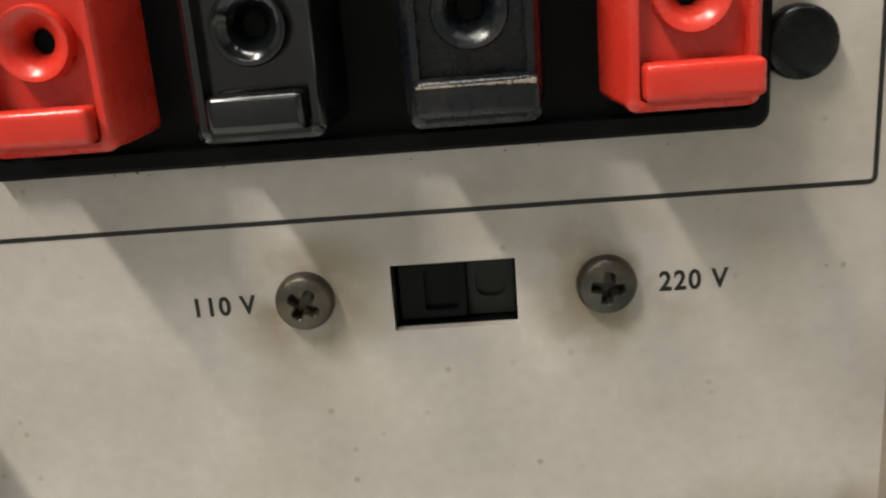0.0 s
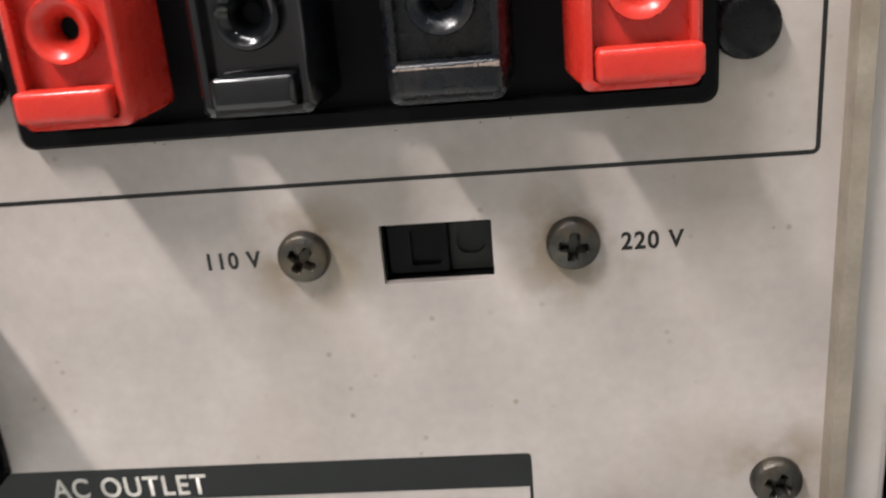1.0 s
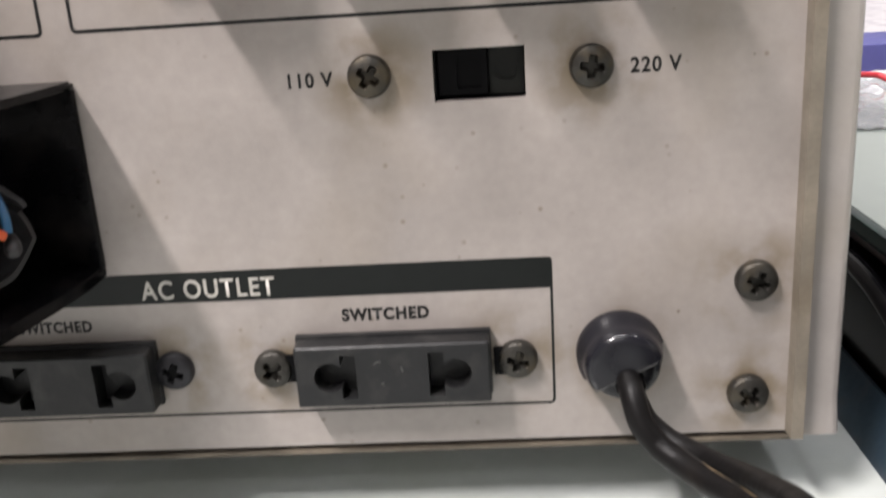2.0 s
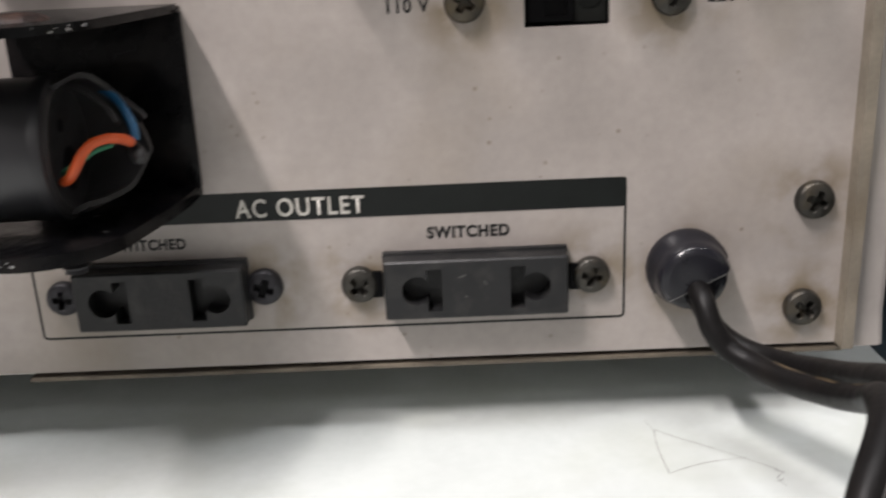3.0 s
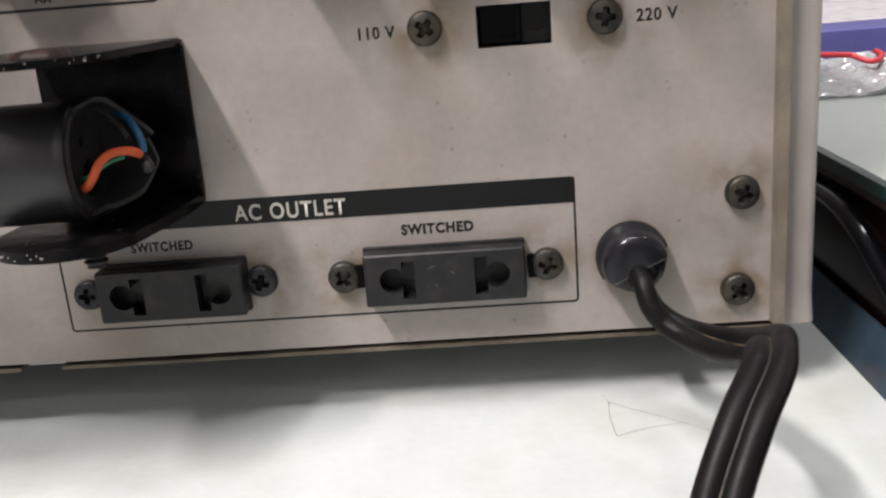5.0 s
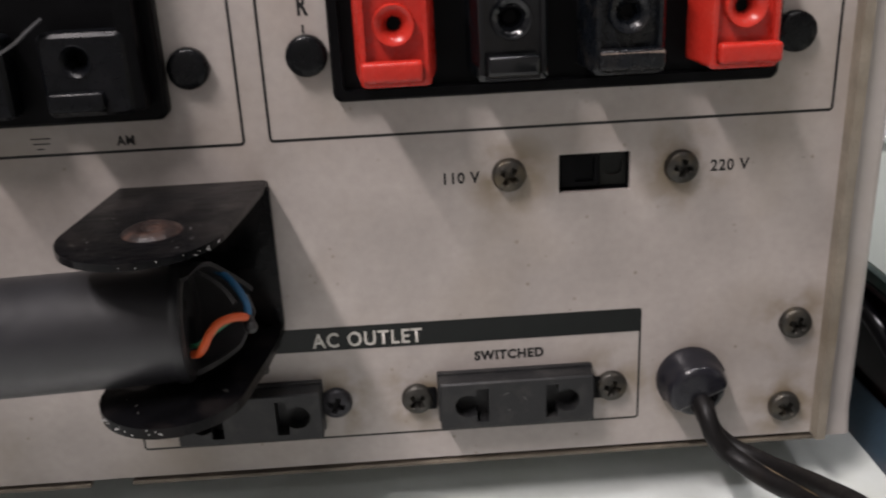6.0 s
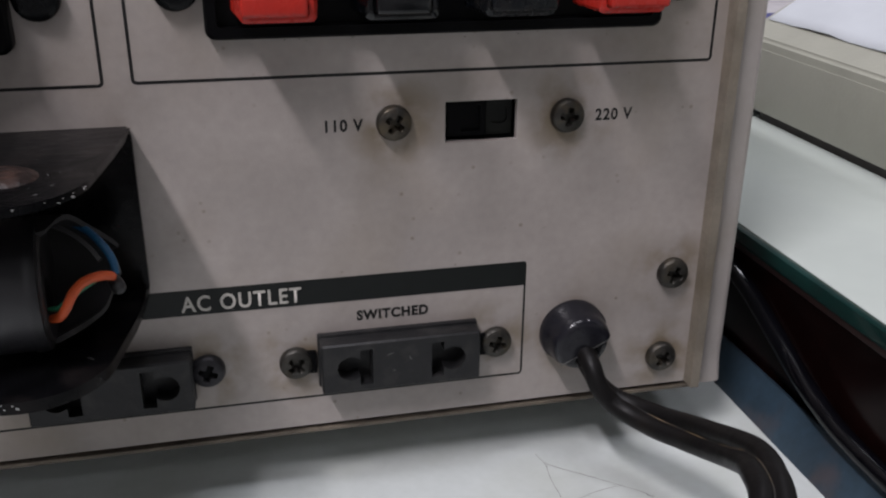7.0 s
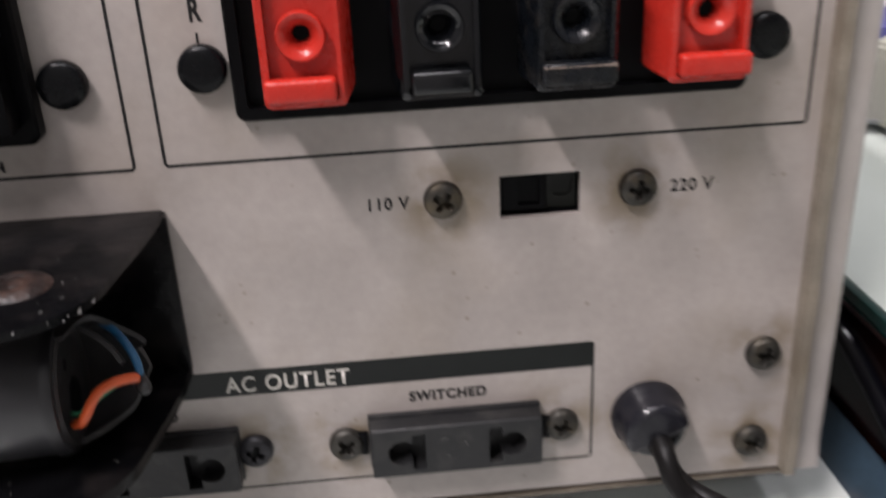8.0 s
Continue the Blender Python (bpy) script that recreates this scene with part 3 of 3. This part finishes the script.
# strain relief
tilt = Vector((math.sin(radians(-26)), 0, math.cos(radians(-26))))


def half_plug(scale, push, sign, gap):
    bm = lathe([(0, -0.72), (0.42, -0.716), (0.5, -0.695), (0.55, -0.63), (0.58, -0.5), (0.6, -0.25), (0.65, -0.2), (0.65, 0.0)], 56)
    for v in bm.verts:
        v.co = Vector((0.93 + v.co.x * scale, v.co.y * push, 2.68 + v.co.z * scale))
    cut = bmesh.ops.bisect_plane(bm, geom=bm.verts[:] + bm.edges[:] + bm.faces[:], plane_co=Vector((0.93, 0, 2.58)) + tilt * gap, plane_no=tilt * sign, clear_outer=True)
    bmesh.ops.edgenet_fill(bm, edges=[e for e in bm.edges if e.is_boundary])
    return bm


grom = part("strain_relief", half_plug(1.0, 1.0, -1, 0.0), GROMMET, amp, "glossy dark grey plastic strain relief", smooth=50)
part("lower_half", half_plug(0.95, 0.84, 1, -0.025), GROMMET, grom, smooth=50)
# pale sliver added so that the seam between the halves shows
part("split_edge", box(-0.5, 0.5, -0.008, 0.008, -0.005, 0.005, 0.002), SCUFFSEAM, grom, "pale line added along the split", Matrix.Translation((0.93, -0.715, 2.575)) @ pose(0, 0, 0, 0, -26, 0))
part("cord_mouth", lathe([(0, -0.76), (0.2, -0.755), (0.22, -0.7), (0.22, -0.4)], 20, 1.0, 2.44), BLACK, grom)

# bar antenna on its bracket
def ear_mesh(z0, z1, cx, cy, r):
    """A rounded ear that stands out from the bracket's plate."""
    ear = [(cx + r * math.cos(a), cy + r * math.sin(a)) for a in (radians(-9 - 181 * k / 28) for k in range(29))]
    ear = [(-6.66, 0.0), (-6.69, -0.5), (-6.78, -1.3)] + ear + [(-9.22, 0.0)]
    bm = bmesh.new()
    a = [bm.verts.new((x, y, z0)) for x, y in ear]
    b = [bm.verts.new((x, y, z1)) for x, y in ear]
    bm.faces.new(a), bm.faces.new(b)
    for k in range(len(ear)):
        j = (k + 1) % len(ear)
        bm.faces.new((a[k], a[j], b[j], b[k]))
    bmesh.ops.bevel(bm, geom=[e for e in bm.edges if abs(e.verts[0].co.z - e.verts[1].co.z) < 1e-5], offset=0.035, segments=3, affect="EDGES")
    return bm


brk = part("antenna_bracket", box(-9.26, -6.64, -0.14, -0.0, 4.36, 7.0, 0.03), BRACKET, amp, "black enamelled steel bracket with chipped edges")
part("bracket_ear", ear_mesh(7.003, 7.12, -8.2, -2.4, 1.25), BRACKET, brk)
part("bracket_ear", ear_mesh(4.2, 4.38, -8.15, -2.27, 1.17), BRACKET, brk)
part("rivet_head", lathe([(0, -0.12), (0.12, -0.12), (0.2, -0.08), (0.27, -0.11), (0.4, -0.09), (0.52, -0.03), (0.55, 0)], 32), RUST, brk, "rusty flattened rivet head", Matrix.Translation((-8.07, -2.38, 7.12)) @ pose(0, 0, 0, -90, 0, 0) @ Matrix.Scale(0.82, 4))
part("screw_thread", lathe([(0, 0.55), (0.16, 0.55)] + [(0.2 if k % 2 else 0.15, 0.5 - 0.05 * k) for k in range(10)] + [(0.2, 0.0)], 20), DARKSCREW, brk, "threaded screw end", Matrix.Translation((-8.0, -1.95, 4.24)) @ pose(0, 0, 0, -90, 0, 0))
rng = random.Random(5)
for k in range(44):
    upper = k < 24
    a = rng.uniform(-165, -12) if upper else rng.uniform(-155, -65)
    t, w, cz = radians(a), rng.choice((0.01, 0.014, 0.02, 0.036)), rng.uniform(7.03, 7.1) if upper else rng.uniform(4.25, 4.35)
    part("chipped_spot", box(-0.7 * w, 0.7 * w, -0.007, 0.012, -0.35 * w, 0.35 * w, 0.15 * w), CHIP, brk, "", Matrix.Translation((-8.17 + (1.245 if upper else 1.165) * math.cos(t), (-2.4 if upper else -2.27) + (1.245 if upper else 1.165) * math.sin(t), cz)) @ pose(0, 0, 0, 0, rng.uniform(-40, 40), a + 90))

for k in range(22):
    upper = k < 14
    a, d, w = rng.uniform(0, math.tau), 1.08 * rng.uniform(0.55, 1.0), rng.choice((0.008, 0.012, 0.02, 0.035))
    part("scratch", box(-w, w, -0.005, 0.005, -0.004, 0.004), SCUFFSEAM, brk, "", Matrix.Translation((-8.17 + d * math.cos(a), (-2.46 if upper else -2.27) + d * math.sin(a), 7.121 if upper else 4.381)) @ pose(0, 0, 0, 0, 0, rng.uniform(0, 180)))

tube_at = Matrix.Translation((-7.88, -2.02, 5.45)) @ pose(0, 0, 0, 0, 0, -86)
# local -y points along the tube towards its far end
rod = part("bar_antenna", lathe([(0.82, 0.0), (0.86, 0.06), (0.95, 0.05), (0.97, -0.02), (0.97, -0.12), (0.94, -0.16), (0.94, -17.0), (0.9, -17.1), (0, -17.1)], 48), ROD, amp, "black plastic bar antenna tube", tube_at, smooth=40)
part("end_plug", lathe([(0, 0.03), (0.66, 0.03), (0.74, 0.06), (0.8, 0.1), (0.87, 0.07), (0.88, -0.5)], 40), PLUG, rod, "black end plug", tube_at)
# flat black discs give the plug's openings their shade as colour
part("plug_hole", lathe([(0, 0.034), (0.09, 0.034), (0.09, 0.0)], 16, 0.02, 0.3), BLACK, rod, "", tube_at)
part("plug_hole", lathe([(0, 0.034), (0.3, 0.034), (0.3, 0.0)], 20, -0.12, -0.3), BLACK, rod, "", tube_at)
shell = bmesh.new()
cols = []
for k in range(33):
    a = 72 + 215 * k / 32
    far = float(np.interp(a, [72, 92, 138, 146, 152, 200, 250, 287], [0.2, 0.4, 0.98, 1.06, 0.94, 1.04, 0.78, 0.3]))
    t = radians(a)
    flare = 0.09 * math.exp(-((a - 92) / 16) ** 2)
    tip = float(np.interp(a, [72, 100, 150, 210, 287], [0.92, 0.86, 0.5, 0.6, 0.8]))
    col = []
    for rad, yy in ((0.9 + flare, -0.1), (0.88 + flare, 0.45 * far), (tip + flare, far), (tip - 0.07 + flare, far - 0.02), (0.79 + flare, 0.45 * far), (0.8, -0.1)):
        col.append(shell.verts.new((rad * math.cos(t), yy, rad * math.sin(t))))
    cols.append(col)
for a, b in zip(cols, cols[1:]):
    for k in range(6):
        shell.faces.new((a[k], a[(k + 1) % 6], b[(k + 1) % 6], b[k]))
shell.faces.new(cols[0]), shell.faces.new(cols[-1])
part("wire_guard", shell, PLUG, rod, "cut-away black plastic guard", tube_at)
part("inner_lip", sweep([(-7.66, -1.86, 6.24), (-7.42, -1.93, 6.12), (-7.2, -2.02, 5.95), (-7.05, -2.12, 5.76)], [(-0.03, -0.07), (0.03, -0.07), (0.03, 0.07), (-0.03, 0.07)], 6), PLUG, rod, "raised inner lip of the end plug")
part("guard_tip", lathe([(0, -0.12), (0.06, -0.11), (0.1, -0.06), (0.11, 0.0), (0.1, 0.12), (0.07, 0.24), (0, 0.26)], 16), PLUG, rod, "rounded dark grey tip", Matrix.Translation((-6.88, -2.02, 5.3)) @ pose(0, 0, 0, 25, 15, 35))
part("wire", sweep([(-7.72, -2.5, 5.1), (-7.6, -2.6, 5.17), (-7.5, -2.61, 5.3), (-7.42, -2.56, 5.45), (-7.3, -2.47, 5.57), (-7.15, -2.37, 5.61), (-7.0, -2.25, 5.58), (-6.92, -2.1, 5.5)], circle(0.068, 10), 6), ORANGE, rod, "orange insulated wire")
part("wire", sweep([(-7.4, -1.6, 6.14), (-7.2, -1.72, 6.04), (-7.02, -1.88, 5.88), (-6.9, -2.02, 5.7), (-6.88, -2.06, 5.52)], circle(0.058, 10), 6), BLUE, rod, "blue insulated wire")
part("wire", sweep([(-7.76, -2.4, 5.2), (-7.62, -2.52, 5.27), (-7.48, -2.5, 5.36), (-7.3, -2.4, 5.47), (-7.15, -2.2, 5.5)], circle(0.04, 8), 6), GREEN, rod, "green insulated wire")

# ---- mains cord ----
cord_path = [(1.0, -0.45, 2.44), (1.02, -0.85, 2.33), (1.12, -1.05, 2.05), (1.36, -1.2, 1.8), (1.66, -1.5, 1.7), (1.92, -2.0, 1.74), (2.13, -2.6, 1.9), (2.22, -3.3, 2.16), (2.2, -4.0, 2.48), (2.06, -4.65, 2.8),
             (1.86, -5.25, 3.0), (1.62, -5.9, 3.0), (1.15, -6.6, 2.62), (0.65, -7.3, 1.75), (0.3, -8.2, 0.5), (0.4, -10, 0.18), (0.4, -15, 0.18), (0.2, -21, 0.18)]
cord_twist = [75, 72, 62, 48, 30, 8, -12, -26, -20, 9, 42, 55, 58, 58, 59, 57, 57, 57]
half = [(0.145 + 0.18 * math.cos(a), 0.18 * math.sin(a)) for a in (radians(-150 + 300 * k / 12) for k in range(13))]
fig8 = half + [(-x, -y) for x, y in half]
cord = thing("mains_cord", (0.5, -10, 0), "dark grey twin mains cord looping down onto the bench", "cord")
part("sheath", sweep(cord_path, fig8, 10, cord_twist), CORD, cord, smooth=60)
part("crease", sweep(cord_path, [(-0.01, -0.115), (0.01, -0.115), (0.01, 0.115), (-0.01, 0.115)], 10, cord_twist), CREASE, cord, "pale worn crease between the cores")

# ---- the neighbouring glass-topped desk ----
desk = thing("desk", (60, 0, -75), "dark wooden desk with a greenish glass top", "desk")
part("side_panel", box(5.85, 8.0, -60, 60, -75, 2.92), WOOD, desk, "glossy dark mahogany side", smooth=0)
part("wood_top", box(5.8, 110, -60.2, 60.2, 2.92, 3.06, 0.03), WOODEDGE, desk)
part("glass_edge", box(5.76, 5.98, -60.3, 60.3, 3.08, 3.4, 0.04), GLASSEDGE, desk, "dark green polished glass edge")
part("glass_top", box(5.98, 110, -60.3, 60.3, 3.08, 3.4, 0.01), GLASSTOP, desk, "pale greenish glass over white paper")
part("side_panel", box(105, 108, -60, 60, -75, 2.92), WOOD, desk, smooth=0)
cable = thing("black_cable", (5.8, 0, 1.5), "thin glossy black cable hanging against the dark desk", "cable")
part("sheath", sweep([(5.72, 8, 2.4), (5.66, 4.5, 2.6), (5.6, 2.8, 2.62), (5.56, 1.5, 2.4), (5.56, 0.2, 1.9), (5.6, -1.2, 1.3), (5.66, -3, 0.95), (5.66, -8, 0.95)], circle(0.2, 14), 8), CABLE, cable, smooth=60)

# ---- equipment and papers on the desk ----
case = thing("equipment_case", (22, 0, 3.4), "beige plastic equipment case standing on the glass desk", "case")
# base carries the shade of the gap under the case in its colour
part("base", box(11.35, 34, -14.8, 11.2, 3.4, 3.72), GAPSHADE, case, "recessed base, coloured dark for the shadow gap")
part("body", box(11.15, 34, -15, 12.6, 3.7, 5.6, 0.03, 2), BEIGE, case)
lid_profile = [(11.17, 5.57), (11.2, 5.9), (12.9, 6.85), (15.0, 8.1), (34.0, 8.3), (34.0, 5.62)]
lid = bmesh.new()
ends = [[lid.verts.new((x, y, z)) for x, z in lid_profile] for y in (-14.8, 12.6)]
lid.faces.new(ends[0]), lid.faces.new(ends[1])
for k in range(6):
    lid.faces.new((ends[0][k], ends[0][(k + 1) % 6], ends[1][(k + 1) % 6], ends[1][k]))
bmesh.ops.bevel(lid, geom=[e for e in lid.edges if min(v.co.z for v in e.verts) > 5.7], offset=0.08, segments=3, affect="EDGES")
part("lid", lid, BEIGE, case, "sloping lid", smooth=40)


def sheet(x0, x1, y0, y1, z, amp_, freq, nx=36, ny=36, seed=0.0, thick=0.03):
    """A thin crumpled sheet."""
    bm = bmesh.new()
    g = []
    for i in range(nx + 1):
        for j in range(ny + 1):
            x, y = x0 + (x1 - x0) * i / nx, y0 + (y1 - y0) * j / ny
            h = (z(x) if callable(z) else z) + amp_ * (abs(noise.fractal((x * freq + seed, y * freq, seed), 0.8, 2.0, 3)))
            g.append(bm.verts.new((x + 0.2 * amp_ * noise.noise((y, seed, 1)), y + 0.2 * amp_ * noise.noise((x, seed, 2)), h)))
    for i in range(nx):
        for j in range(ny):
            a = i * (ny + 1) + j
            bm.faces.new((g[a], g[a + 1], g[a + ny + 2], g[a + ny + 1]))
    ret = bmesh.ops.extrude_face_region(bm, geom=bm.faces[:])
    for v in [e for e in ret["geom"] if isinstance(e, bmesh.types.BMVert)]:
        v.co.z += thick
    return bm


def loose(name, bm, mat, label, category, smooth=60):
    return tagged(part(name, bm, mat, None, smooth=smooth), label, category)


def lid_height(x):
    return float(np.interp(x, [11.35, 12.9, 15.0, 34.0], [6.0, 6.9, 8.15, 8.35]))


loose("paper_sheet", sheet(11.9, 24, -4, 12.3, lid_height, 0.14, 0.25), PAPER, "white paper lying on the beige case", "paper")
loose("plastic_bag", sheet(6.9, 14.5, 11.5, 20, 3.42, 0.62, 0.5, 70, 70, 4.0), FILM, "crumpled clear plastic bag with bright glints on the glass", "bag")
loose("violet_folder", box(9, 34, 20.2, 24, 3.4, 4.6, 0.07, 3), VIOLET, "violet card folder lying on the glass desk", "folder")
loose("cloth", sheet(9, 60, 28, 58, 3.42, 0.3, 0.2, 30, 30, 7.0), CLOTH, "pale printed cloth spread on the glass desk", "cloth")
wires = thing("red_wire", (12, 18, 3.4), "thin red wire looped on the plastic bag", "wire")
part("strand", sweep([(9.3, 17.2, 4.02), (10.1, 17.1, 4.08), (10.97, 17.1, 4.02), (11.25, 17.1, 3.98), (11.4, 16.9, 3.9), (11.58, 16.7, 3.82), (11.8, 16.6, 3.8), (12.02, 16.7, 3.84), (12.16, 16.9, 3.98), (12.1, 17.3, 4.05)], circle(0.1, 8), 6), REDWIRE, wires, smooth=60)
